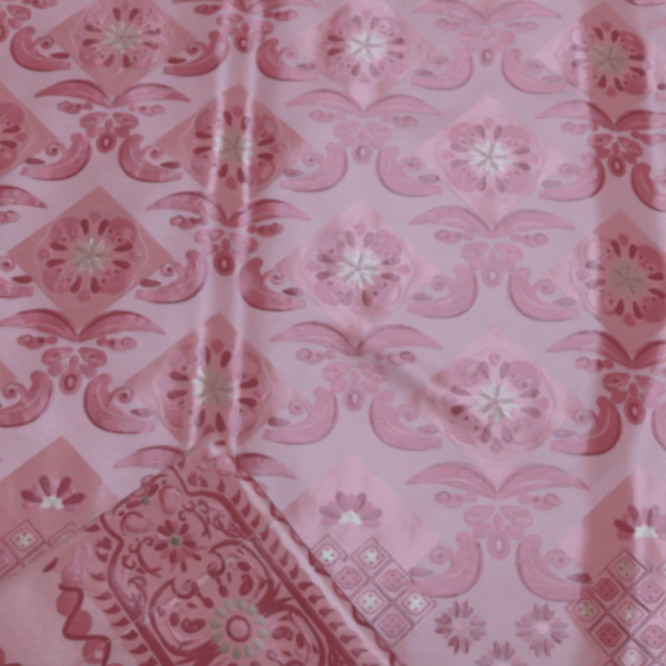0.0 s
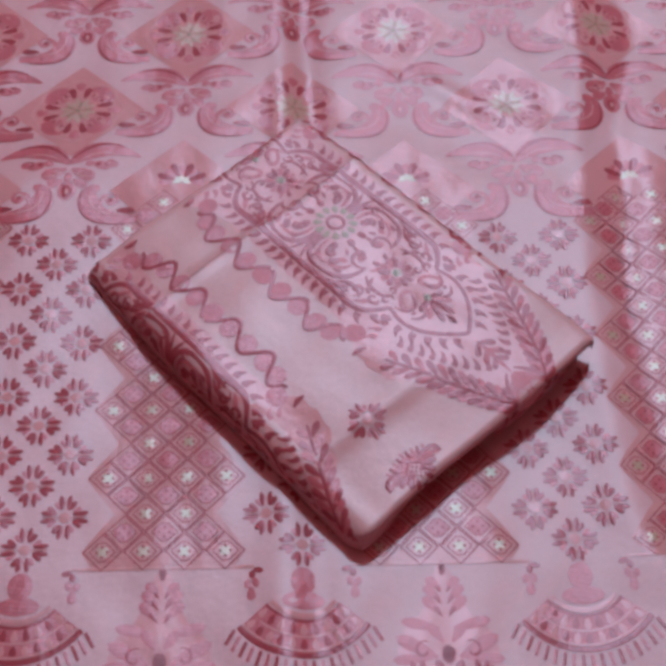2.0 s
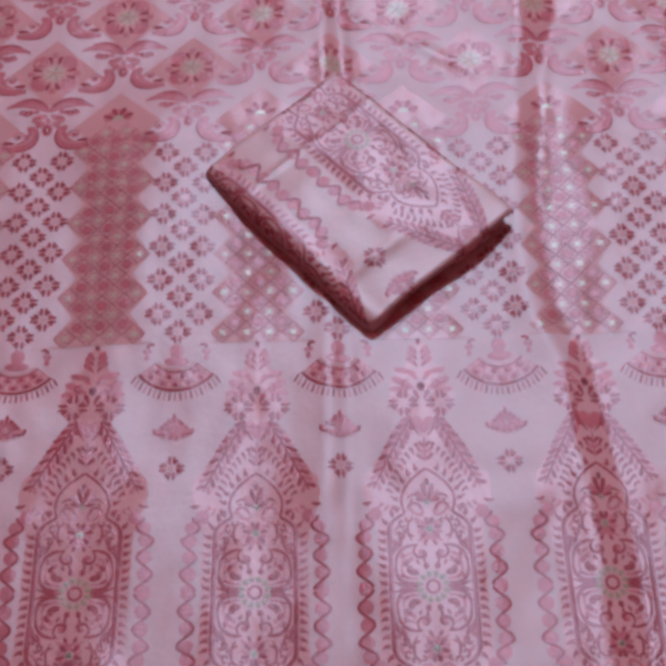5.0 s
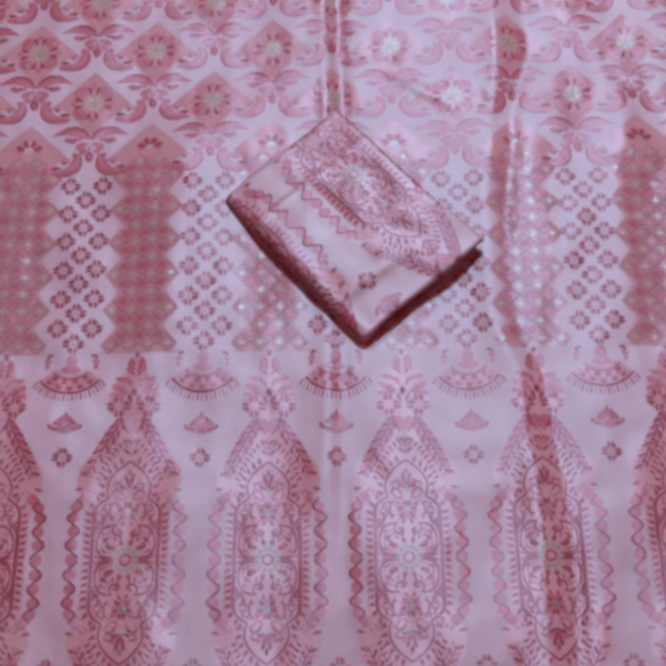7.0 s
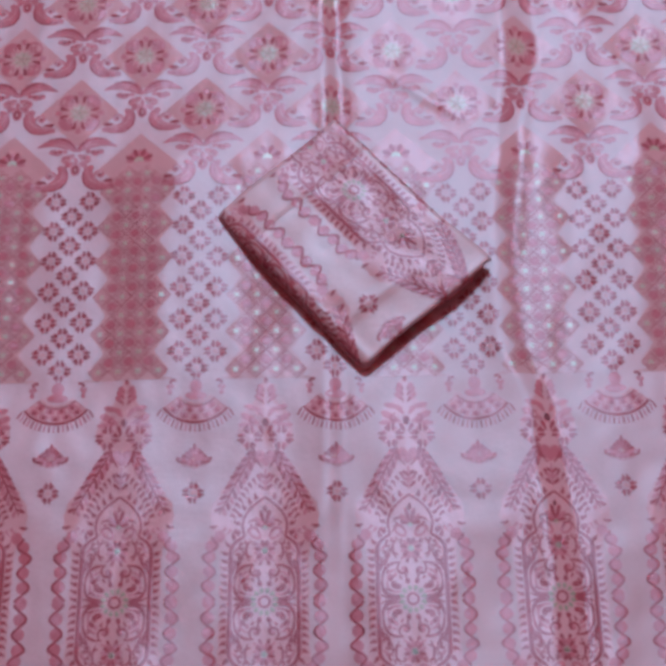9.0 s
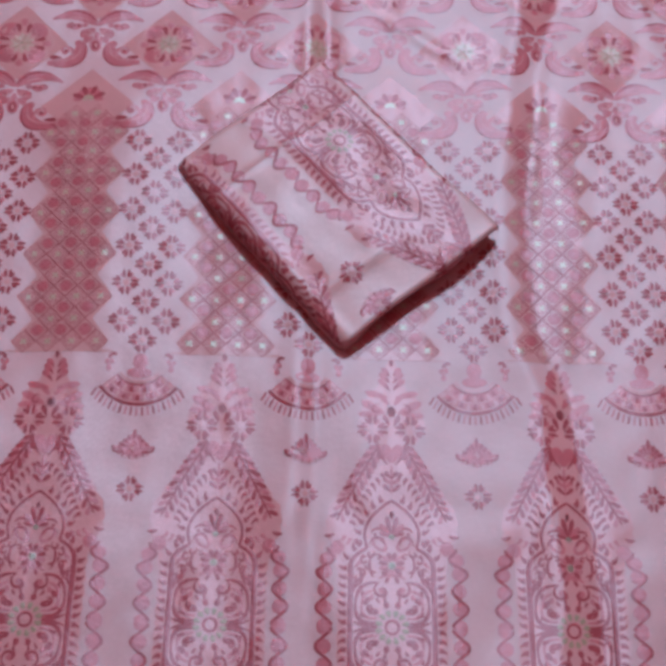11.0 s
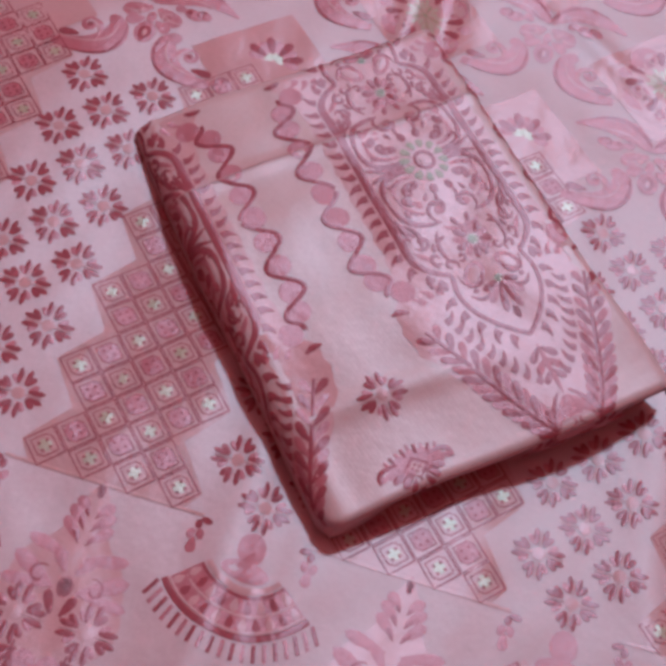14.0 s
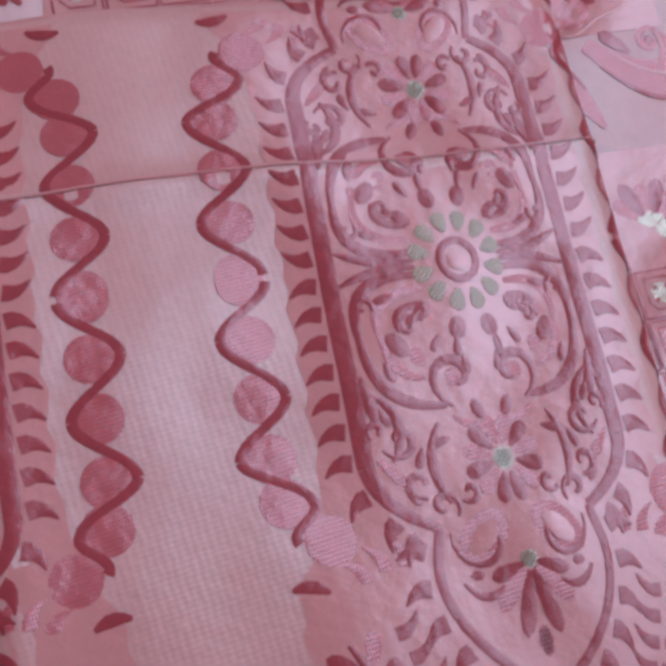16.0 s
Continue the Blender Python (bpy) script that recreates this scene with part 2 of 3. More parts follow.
def junction():
    """Where the trellis meets: two wings, a small crest below, and two curled leaves."""
    wing = [("line", curve((0.0005, 0.0), (0.018, 0.024), (0.050, 0.007), 12), [0.002 + 0.0135 * math.sin(math.pi * min(1, (i / 12) ** 0.8)) for i in range(13)], R),
            line(curve((0.0005, 0.0035), (0.017, 0.0265), (0.038, 0.0165), 10), 0.0028, M),
            line(curve((0.007, 0.003), (0.018, 0.0145), (0.034, 0.0085), 8), 0.0014, L),
            ell(0.0235, -0.0015, 0.0066, 0.0042, -0.3, R), ell(0.0205, 0.0, 0.002, 0.002, 0, M, 8),
            ell(0.0310, -0.0005, 0.0040, 0.0034, 0.3, R), ell(0.0145, 0.0005, 0.0036, 0.0030, 0.3, R),
            line(spiral(0.0285, -0.0005, 0.0048, 0.2, 0.8, 9), 0.0016, M),
            petal(0.001, -0.004, -0.50, 0.001, 0.0200, 0.0115, R), line(spiral(0.0095, -0.0105, 0.0046, 1.0, 0.9, 9), 0.0013, L),
            ell(0.0095, -0.0105, 0.0026, 0.0018, 0.6, M, 8),
            petal(0.0035, -0.015, -0.55, 0.0, 0.0120, 0.0080, R),
            line(curve((0.002, -0.006), (0.012, -0.014), (0.019, -0.012), 6), 0.0012, L)]
    comma = [("line", curve((0.0160, -0.0225), (0.0100, -0.0530), (0.0500, -0.0500), 14), [0.006 + 0.0120 * math.sin(math.pi * (i / 14) ** 0.75) * (1 - 0.35 * i / 14) for i in range(15)], R),
             ell(0.0180, -0.0240, 0.0056, 0.0044, 0.5, R, 12),
             line(curve((0.0110, -0.0245), (0.0050, -0.0590), (0.0420, -0.0545), 12), 0.0020, M),
             line(curve((0.0230, -0.0430), (0.0240, -0.0280), (0.0320, -0.0285), 8), 0.0044, R),
             line(spiral(0.0315, -0.0330, 0.0056, 1.7, -0.95, 14), 0.0036, R), ell(0.0318, -0.0330, 0.0019, 0.0019, 0, M, 8),
             line(curve((0.0160, -0.0260), (0.0140, -0.0475), (0.0420, -0.0470), 10), 0.0014, L), line(curve((0.0240, -0.0410), (0.0250, -0.0300), (0.0320, -0.0295), 8), 0.0012, L),
             petal(0.0355, -0.0425, 0.0, 0.0, 0.0130, 0.0058, M)]
    crest = [ell(0, -0.0255, 0.0066, 0.0088, 0, R, 12), ell(0, -0.0260, 0.0040, 0.0058, 0, M, 10), ell(0, -0.0260, 0.0014, 0.0030, 0, L, 8),
             ell(0, -0.0130, 0.0030, 0.0050, 0, R, 8)]
    return both(wing + comma) + crest


def blossom(r=0.0118):
    """A small flower: paired strokes beside a pale cross, and a drop on each diagonal."""
    out = []
    for i in range(4):
        a = math.pi * i / 2
        c, e = math.cos(a), math.sin(a)
        for k in (-1, 1):
            x, y = -e * k * r * 0.15, c * k * r * 0.15
            out.append(("line", [(x + r * t * c - e * k * w, y + r * t * e + c * k * w) for t, w in ((0.36, 0.0), (0.62, 0.0002), (0.86, 0.0005), (1.05, 0.0010))],
                        [r * 0.10, r * 0.22, r * 0.24, r * 0.09], M))
            b = a + math.pi / 4 + 0.24 * k
            out.append(petal(0, 0, b, r * 0.42, r * (0.92 if k > 0 else 0.86), r * 0.26, M if k > 0 else R))
        out.append(line([(r * t * c, r * t * e) for t in (0.2, 0.6, 1.0)], r * 0.09, L))
    out.append(ell(0, 0, r * 0.27, r * 0.27, 0, L, 8))
    out.append(ell(0, 0, r * 0.13, r * 0.13, 0, S, 6))
    return out


def diamond_band():
    """The toothed band of small lozenges over an arch."""
    d = 0.0118

    def teeth(y):
        return 0.030 + 0.018 * abs(((y / d + 3.0) % 4) - 2) / 2
    out = [("ground", [(0.002, TOP - 0.004)], teeth, T)]
    rows = int(TOP / d)
    for j in range(1, rows):
        y = j * d
        tooth = 0.034 + 0.0150 * abs(((j + 3.0) % 4) - 2) / 2
        for i in range(-5, 6):
            x = i * d
            if (i + j) % 2 or abs(x) > tooth:
                continue
            light = i % 2
            k = 0.93 * d
            out.append(bar([(x + k, y), (x, y + k), (x - k, y), (x, y - k), (x + k, y)], 0.0010, M))
            k, c = 0.66 * d, 0.16 * d
            out.append(("poly", [(x + k - c, y - c), (x + k - c, y + c), (x + c, y + k - c), (x - c, y + k - c), (x - k + c, y + c), (x - k + c, y - c), (x - c, y - k + c), (x + c, y - k + c)],
                        T if light else R))
            k = 0.64 * d
            out.append(bar([(x + k, y), (x + c, y + k - c), (x - c, y + k - c), (x - k, y), (x - c, y - k + c), (x + c, y - k + c), (x + k, y)], 0.0007, M))
            if light:
                out.append(ell(x, y, 0.0040, 0.0036, 0, S, 8))
            for ex, ey in ((0.25, 0), (-0.25, 0), (0, 0.25), (0, -0.25)):
                out.append(ell(x + ex * d, y + ey * d, 0.0010, 0.0010, 0, M, 5))
    out.append(bar([(-0.052 + 0.004 * i, 0.0015) for i in range(27)], 0.002, T))
    return out


def sprig(rib, outside, inside, w):
    """A bent stem with slender leaves set apart on both sides."""
    out = [line(rib, w, M, 0.6)]
    for i in range(len(rib) - 1):
        (x, y), (x2, y2) = rib[i], rib[i + 1]
        a = math.atan2(y2 - y, x2 - x)
        k = 0.70 + 0.30 * math.sin(math.pi * (i + 1) / len(rib))
        out.append(petal(x, y, a + 0.62, 0.0016, outside * k, 0.0044, R if i % 2 else M))
        out.append(petal(x, y, a - 0.70, 0.0016, inside * k, 0.0044, M if i % 2 else R))
    return out


def fringe(pts, off, size, w, mat=M):
    """Small comma strokes standing along a line, on its outer side."""
    out = []
    for i in range(len(pts) - 1):
        (x, y), (x2, y2) = pts[i], pts[i + 1]
        a = math.atan2(y2 - y, x2 - x) - math.pi / 2
        cx, cy = (x + x2) / 2 + off * math.cos(a), (y + y2) / 2 + off * math.sin(a)
        tip = (cx + size * math.cos(a + 0.35), cy + size * math.sin(a + 0.35))
        mid = (cx + size * 0.5 * math.cos(a - 0.35), cy + size * 0.5 * math.sin(a - 0.35))
        out.append(("line", curve((cx, cy), mid, tip, 4), [w, w, w * 0.75, w * 0.45, w * 0.12], mat))
    return out


def evenly(pts, step):
    out, left = [pts[0]], step
    for (x, y), (x2, y2) in zip(pts, pts[1:]):
        d = math.hypot(x2 - x, y2 - y)
        at = 0.0
        while d - at >= left:
            at += left
            out.append((x + (x2 - x) * at / d, y + (y2 - y) * at / d))
            left = step
        left -= d - at
    return out


def arch_quarter():
    """One quarter of the arch, right half from its middle upwards."""
    side = [(0.0372, 0.0036 * i) for i in range(16)]
    shoulder = curve((0.0372, 0.054), (0.0365, 0.064), (0.0225, 0.0705), 8)
    step = curve((0.0225, 0.0705), (0.0225, 0.073), (0.0235, 0.0755), 3)
    head = curve((0.0235, 0.0755), (0.0300, 0.0960), (0.0, 0.1150), 10)
    outer = side + shoulder[1:] + step[1:] + head[1:]
    out = [("line", side, [0.0046] * 16, M), ("line", shoulder, [0.0044 - 0.0016 * i / 8 for i in range(9)], M), ("line", step, [0.0026] * 4, M),
           ("line", head, [0.0026] * 11, M)]
    out += fringe(evenly(outer, 0.0080), 0.0034, 0.0078, 0.0046)
    # balls hung in a waving stem
    balls = [(0.0605, 0.0010 + 0.0158 * i) for i in range(4)] + [(0.0590, 0.0600), (0.0500, 0.0705)]
    for n, (x, y) in enumerate(balls):
        out.append(ell(x - 0.0005, y, 0.0066, 0.0066, 0, R, 16))
        k = 1 if n % 2 else -1
        if n < 5:
            x2, y2 = balls[n + 1]
            rib = [(x + (x2 - x) * n2 / 12 + k * 0.0070 * math.cos(math.pi * n2 / 12), y + (y2 - y) * n2 / 12) for n2 in range(13)]
            out.append(("line", rib, [0.0029 - 0.0005 * math.sin(math.pi * n2 / 12) for n2 in range(13)], M))
    out.append(line(curve((0.0520, 0.0830), (0.0560, 0.0800), (0.0610, 0.0815), 5), 0.0034, M))
    # inner scrolls
    for k in range(3):
        out.append(line(curve((0.0135, 0.0035 + 0.0040 * k), (0.0345 - 0.0055 * k, 0.0010 + 0.0055 * k), (0.0325 - 0.0055 * k, 0.0200 - 0.0005 * k), 10), 0.0036 - 0.0004 * k, M if k != 1 else R, 0.5))
    out += [line(curve((0.0325, 0.0200), (0.0320, 0.0400), (0.0130, 0.0395), 10), 0.0036, M, 0.5), line(spiral(0.0092, 0.0325, 0.0078, 1.3, -0.95), 0.0030, M),
            line(curve((0.0270, 0.0195), (0.0265, 0.0310), (0.0175, 0.0320), 8), 0.0030, R, 0.5), line(curve((0.0135, 0.0010), (0.0250, 0.0000), (0.0345, 0.0048), 8), 0.0030, M),
            ell(0.0230, 0.0225, 0.0026, 0.0040, 0.6, M, 8), ell(0.0185, 0.0260, 0.0022, 0.0030, 0.3, R, 8), ell(0.0095, 0.0325, 0.0028, 0.0028, 0, R, 8),
            line(curve((0.0325, 0.0350), (0.0225, 0.0420), (0.0300, 0.0530), 8), 0.0030, M), line(spiral(0.0275, 0.0475, 0.0050, 0.4, 0.95), 0.0024, M),
            petal(0.0345, 0.0300, 1.75, 0, 0.0130, 0.0034, M), petal(0.0340, 0.0520, 2.3, 0, 0.0100, 0.0034, R),
            line(curve((0.0165, 0.0440), (0.0235, 0.0540), (0.0175, 0.0650), 8), 0.0028, M), line(spiral(0.0195, 0.0655, 0.0042, 2.4, 0.9), 0.0022, M),
            line(curve((0.0, 0.0455), (0.0075, 0.0470), (0.0120, 0.0425), 6), 0.0026, R), ell(0.0045, 0.0415, 0.0018, 0.0030, 0.4, M, 8),
            ell(0.0112, 0.0745, 0.0090, 0.0056, 0.75, R, 12), ell(0.0112, 0.0745, 0.0056, 0.0030, 0.75, L, 10),
            line(spiral(0.0115, 0.0748, 0.0086, -0.3, 0.85), 0.0020, M), line(spiral(0.0110, 0.0742, 0.0040, 1.0, 0.8, 9), 0.0016, M),
            line(curve((0.0190, 0.0850), (0.0140, 0.0920), (0.0085, 0.0870), 7), 0.0024, M), ell(0.0150, 0.0835, 0.0020, 0.0014, 0, M, 6),
            petal(0, 0.0815, 0.30, 0.002, 0.0120, 0.0040, M), petal(0, 0.0815, 0.80, 0.002, 0.0160, 0.0052, R), petal(0, 0.0820, 1.30, 0.002, 0.0190, 0.0048, M),
            ell(0.0, 0.0812, 0.0028, 0.0024, 0, S, 8), ell(0.0, 0.1015, 0.0022, 0.0042, 0, R, 8)]
    # small curls and drops that fill the panel
    for x, y, r, a, t in ((0.0245, 0.0590, 0.0040, 1.9, -0.9), (0.0120, 0.0625, 0.0030, 0.6, 0.9), (0.0300, 0.0110, 0.0030, 2.6, 0.9), (0.0330, 0.0445, 0.0026, 1.0, -0.9), (0.0190, 0.0175, 0.0034, 3.6, 0.9)):
        out.append(line(spiral(x, y, r, a, t, 10), 0.0021, M, 0.6))
    for x, y, a in ((0.0060, 0.0215, 1.4), (0.0110, 0.0205, 1.0), (0.0055, 0.0265, 1.7), (0.0275, 0.0270, 1.9), (0.0140, 0.0480, 0.3), (0.0220, 0.0500, 1.2), (0.0285, 0.0600, 2.2), (0.0150, 0.0135, 0.7), (0.0215, 0.0085, 0.3), (0.0315, 0.0385, 2.0)):
        out.append(petal(x, y, a, 0.0, 0.0058, 0.0026, M))
    for i in range(3):
        a = math.pi / 12 + i * math.pi / 6
        out.append(petal(0, 0, a, 0.0088, 0.0152, 0.0050, G))
        out.append(ell(0.0200 * math.cos(a + 0.5), 0.0200 * math.sin(a + 0.5), 0.0032, 0.0022, a + 0.5, M, 8))
    for i in range(6):
        a = math.pi / 2 - math.pi / 12 - i * math.pi / 6
        out.append(petal(0, 0.0550, a, 0.0038, 0.0122, 0.0044, R if i % 2 else M))
    out.append(ell(0, 0.0550, 0.0032, 0.0032, 0, S, 8))
    # crown: feathers, heart, flowers and the top sprig
    out += sprig(curve((0.0110, 0.168), (0.0240, 0.1480), (0.0500, 0.0960), 13), 0.0150, 0.0140, 0.0026)
    inner = evenly(curve((0.0050, 0.1400), (0.0240, 0.1270), (0.0370, 0.0900), 12), 0.0066)
    out += fringe(inner, -0.0030, 0.0082, 0.0036, M)
    out += fringe(curve((0.0300, 0.0790), (0.0380, 0.0780), (0.0450, 0.0830), 3), 0.0, 0.0080, 0.0036, R)
    out += [line([(0.0, 0.1210), (0.0004, 0.1300), (0.0004, 0.1400), (0.0, 0.1490)], 0.0026, R), petal(0, 0.1225, 0.75, 0.001, 0.0110, 0.0042, M),
            petal(0, 0.1290, 0.80, 0.001, 0.0105, 0.0042, R), petal(0, 0.1355, 0.85, 0.001, 0.0090, 0.0038, M)]
    out += [line(curve((0.013, 0.171), (0.013, 0.158), (0.003, 0.148), 8), 0.0028, M),
            petal(0.0, 0.1505, 1.15, 0.0, 0.0200, 0.0110, R)]
    out += shift(blossom(0.0138), 0.0178, 0.183)
    out += [petal(0.002, 0.186, 1.15, 0.001, 0.013, 0.005, M), petal(0.006, 0.199, 0.5, 0.0, 0.026, 0.0085, R), petal(0.0085, 0.199, -0.05, 0.0, 0.023, 0.0065, R),
            line(spiral(0.0135, 0.203, 0.0060, 2.0, -0.8), 0.0018, M), petal(0.003, 0.2155, 0.22, 0.001, 0.023, 0.0068, R),
            petal(0.002, 0.207, 0.95, 0.001, 0.014, 0.006, R), ell(0.0, 0.201, 0.0042, 0.0054, 0, R, 10)]
    for y, k in ((0.224, 0.0150), (0.2315, 0.0135), (0.2385, 0.0105)):
        out.append(petal(0.0015, y, 0.75, 0.001, k, 0.0062, R))
        out.append(petal(0.0, y - 0.004, 0.95, 0.003, k * 0.7, 0.0022, M))
    out.append(ell(0, 0.2515, 0.0022, 0.0048, 0, R, 8))
    return out


def arch_half(y):
    """Half the width of the pink ground that the arch is woven on."""
    steps = ((0.0, 0.0485), (0.052, 0.0485), (0.070, 0.0530), (0.085, 0.060), (0.104, 0.059), (0.125, 0.046), (0.145, 0.032), (0.166, 0.018), (0.173, 0.026),
             (0.185, 0.032), (0.200, 0.029), (0.216, 0.024), (0.225, 0.013), (0.240, 0.009), (0.256, 0.001))
    y = abs(y)
    for (a, w), (b, v) in zip(steps, steps[1:]):
        if y <= b:
            return (w + (v - w) * (y - a) / (b - a)) * (1 + 0.02 * math.sin(y * 900))
    return 0.0005


def arch():
    half = both(arch_quarter())
    ring = [bar([(0.0058 * math.cos(a * math.pi / 8), 0.0058 * math.sin(a * math.pi / 8)) for a in range(17)], 0.0024, M), ell(0, 0, 0.0034, 0.0034, 0, L), ell(0, 0, 0.0014, 0.0014, 0, S, 6)]
    return [("ground", [(-0.256, 0.256)], arch_half, L)] + half + flip(half, 1, -1) + ring


def fan():
    """A bell of rows hung from a bud: pale arc, band of drops, hem and a fringe, with a hanging sprig at each end."""
    out = [ell(0, -0.0085, 0.0072, 0.0085, 0, R, 14), ell(0, -0.0200, 0.0125, 0.0055, 0, R, 12)]

    def arc(r, a):
        return (r * 1.02 * math.sin(a), -0.0065 - r * math.cos(a))
    ang = [-0.92 + 1.84 * i / 20 for i in range(21)]
    out += [line([arc(0.0225, a) for a in ang], 0.0034, L, 0.8), ("line", [arc(0.0340, a) for a in ang], [0.0185] * 21, R),
            line([arc(0.0256, a) for a in ang], 0.0018, M, 0.8), ("line", [arc(0.0450, a) for a in ang], [0.0032] * 21, M), line([arc(0.0424, a) for a in ang], 0.0016, L, 0.8),
            line([arc(0.0345, a) for a in ang], 0.0014, L, 0.8)]
    for row, size, n in ((0.0270, 0.0068, 9), (0.0356, 0.0062, 11)):
        for i in range(n):
            a = -0.84 + 1.68 * i / (n - 1)
            x, y = arc(row, a)
            out.append(petal(x, y, -math.pi / 2 + a, 0, size, 0.0042, M if i % 2 else L))
    for i in range(19):
        a = -0.92 + 1.84 * i / 18
        x, y = arc(0.0478, a)
        out.append(bar([(x, y), (x + 0.0062 * math.sin(a), y - 0.0082)], 0.0021, R if i % 2 else M))
    for k in (-1, 1):
        out += [ell(k * 0.0255, -0.0010, 0.0032, 0.0018, 0.2 * k, M, 8), ell(k * 0.0290, -0.0035, 0.0020, 0.0026, 0, M, 8), ell(k * 0.0270, -0.0085, 0.0022, 0.0030, 0.3, R, 8),
                ell(k * 0.0315, -0.0090, 0.0022, 0.0030, -0.3, R, 8), petal(k * 0.0295, -0.0105, -math.pi / 2, 0, 0.0085, 0.0055, R)]
    return out


def small_fan():
    """A small palmette: a lozenge with four dots, drops above it, a toothed hem and curled ends."""
    k = 0.0062
    out = [("poly", [(0.0, 0.0150), (0.008, 0.0085), (0.0165, -0.001), (0.009, -0.0075), (0, -0.0095), (-0.009, -0.0075), (-0.0165, -0.001), (-0.008, 0.0085)], R),
           bar([(k, 0), (0, k * 0.85), (-k, 0), (0, -k * 0.85), (k, 0)], 0.0013, M), ("poly", [(k * 0.72, 0), (0, k * 0.6), (-k * 0.72, 0), (0, -k * 0.6)], T)]
    for x, y in ((0.0019, 0), (-0.0019, 0), (0, 0.0016), (0, -0.0016)):
        out.append(ell(x, y, 0.0009, 0.0009, 0, M, 5))
    for i in range(7):
        lean = 1.25 * (i - 3) / 3
        out.append(petal(0, -0.001, math.pi / 2 + lean, 0.0064, 0.0185 / (abs(math.sin(lean)) + math.cos(lean)), 0.0036, M))
    for i in range(9):
        x = 0.0128 * (i - 4) / 4
        out.append(bar([(x * 0.9, -0.0072 + 0.25 * abs(x)), (x * 1.06, -0.0122 + 0.30 * abs(x))], 0.0018, M if i % 2 else R))
    for e in (-1, 1):
        out.append(line(curve((e * 0.0080, -0.0045), (e * 0.0205, -0.0065), (e * 0.0190, 0.0015), 8), 0.0026, M, 0.6))
        out.append(ell(e * 0.0172, -0.0005, 0.0022, 0.0019, 0, R, 8))
    return out


# ---- laying the shapes on a surface ----
def lay(bm, shapes, place, raised=0.00028):
    def vert(x, y, h):
        return bm.verts.new(place(x, y, h))
    for s in shapes:
        if s[0] == "poly":
            pts, mat = s[1], s[2]
            cx, cy = sum(p[0] for p in pts) / len(pts), sum(p[1] for p in pts) / len(pts)
            up = raised + LIFT[mat]
            rim = [vert(x, y, up - 0.00003) for x, y in pts]
            top = [vert(cx + (x - cx) * 0.86, cy + (y - cy) * 0.86, up) for x, y in pts]
            mid = vert(cx, cy, up)
            for i in range(len(pts)):
                j = (i + 1) % len(pts)
                for f in ((rim[i], rim[j], top[j], top[i]), (top[i], top[j], mid)):
                    bm.faces.new(f).material_index = mat
        elif s[0] == "line":
            pts, ws, mat = s[1], s[2], s[3]
            rows = []
            for i, (x, y) in enumerate(pts):
                a, b = pts[max(0, i - 1)], pts[min(len(pts) - 1, i + 1)]
                dx, dy = b[0] - a[0], b[1] - a[1]
                k = ws[i] / 2 / (math.hypot(dx, dy) or 1)
                rows.append([vert(x - dy * k * t, y + dx * k * t, h) for t, h in ((-1, raised + LIFT[mat] - 0.00006), (-0.6, raised + LIFT[mat]), (0.6, raised + LIFT[mat]), (1, raised + LIFT[mat] - 0.00006))])
            for p, q in zip(rows, rows[1:]):
                for i in range(3):
                    bm.faces.new((p[i], q[i], q[i + 1], p[i + 1])).material_index = mat
        elif s[0] == "ground":
            y0, y1, half, mat = s[1][0][0], s[1][0][1], s[2], s[3]
            rows = []
            for j in range(111):
                y = y0 + (y1 - y0) * j / 110
                w = half(y)
                rows.append([vert(w * (i / 9 - 1), y, 0.00012) for i in range(19)])
            for p, q in zip(rows, rows[1:]):
                for i in range(18):
                    bm.faces.new((p[i], p[i + 1], q[i + 1], q[i])).material_index = mat
        else:
            a, b, mat = s[1], s[2], s[3]
            n = 16
            cx, cy = s[4] if len(s) > 4 else (0, 0)
            grid = [[vert(cx + a * (i - j) / n, cy + b * (i + j - n) / n, 0.00025) for j in range(n + 1)] for i in range(n + 1)]
            for i in range(n):
                for j in range(n):
                    bm.faces.new((grid[i][j], grid[i + 1][j], grid[i + 1][j + 1], grid[i][j + 1])).material_index = mat


def part(name, bm, materials, parent, label="", smooth_faces=True):
    me = bpy.data.meshes.new(name)
    bmesh.ops.recalc_face_normals(bm, faces=bm.faces) if len(bm.faces) < 4000 else None
    bm.to_mesh(me)
    bm.free()
    for m in materials if isinstance(materials, list) else [materials]:
        me.materials.append(m)
    if smooth_faces:
        me.polygons.foreach_set("use_smooth", [True] * len(me.polygons))
    ob = new(name, me)
    ob.parent = parent
    if label:
        tagged(ob, label)
    return ob


def motif(name, shapes, dx, dy, place, parent, raised=0.00028, kind=""):
    bm = bmesh.new()
    lay(bm, shapes, lambda x, y, h: place(x + dx, y + dy, h), raised)
    if place is not drape:
        gone = [v for v in bm.verts if v.co.z < 0.010]
        bmesh.ops.delete(bm, geom=gone, context="VERTS")
        if not bm.verts:
            bm.free()
            return None
    for f in bm.faces:
        f.normal_update()
        if f.normal.z < 0 and place is drape:
            f.normal_flip()
    ob = part(name, bm, SPREAD_MATS if place is drape else PACKET_MATS, parent)
    if kind:
        tagged(ob, kind=kind)
    return ob


def piece_name(q):
    if q[0] == "poly":
        return {16: "ball_motif", 9: "petal_motif"}.get(len(q[1]), "lobe_motif")
    return "woven_stroke"


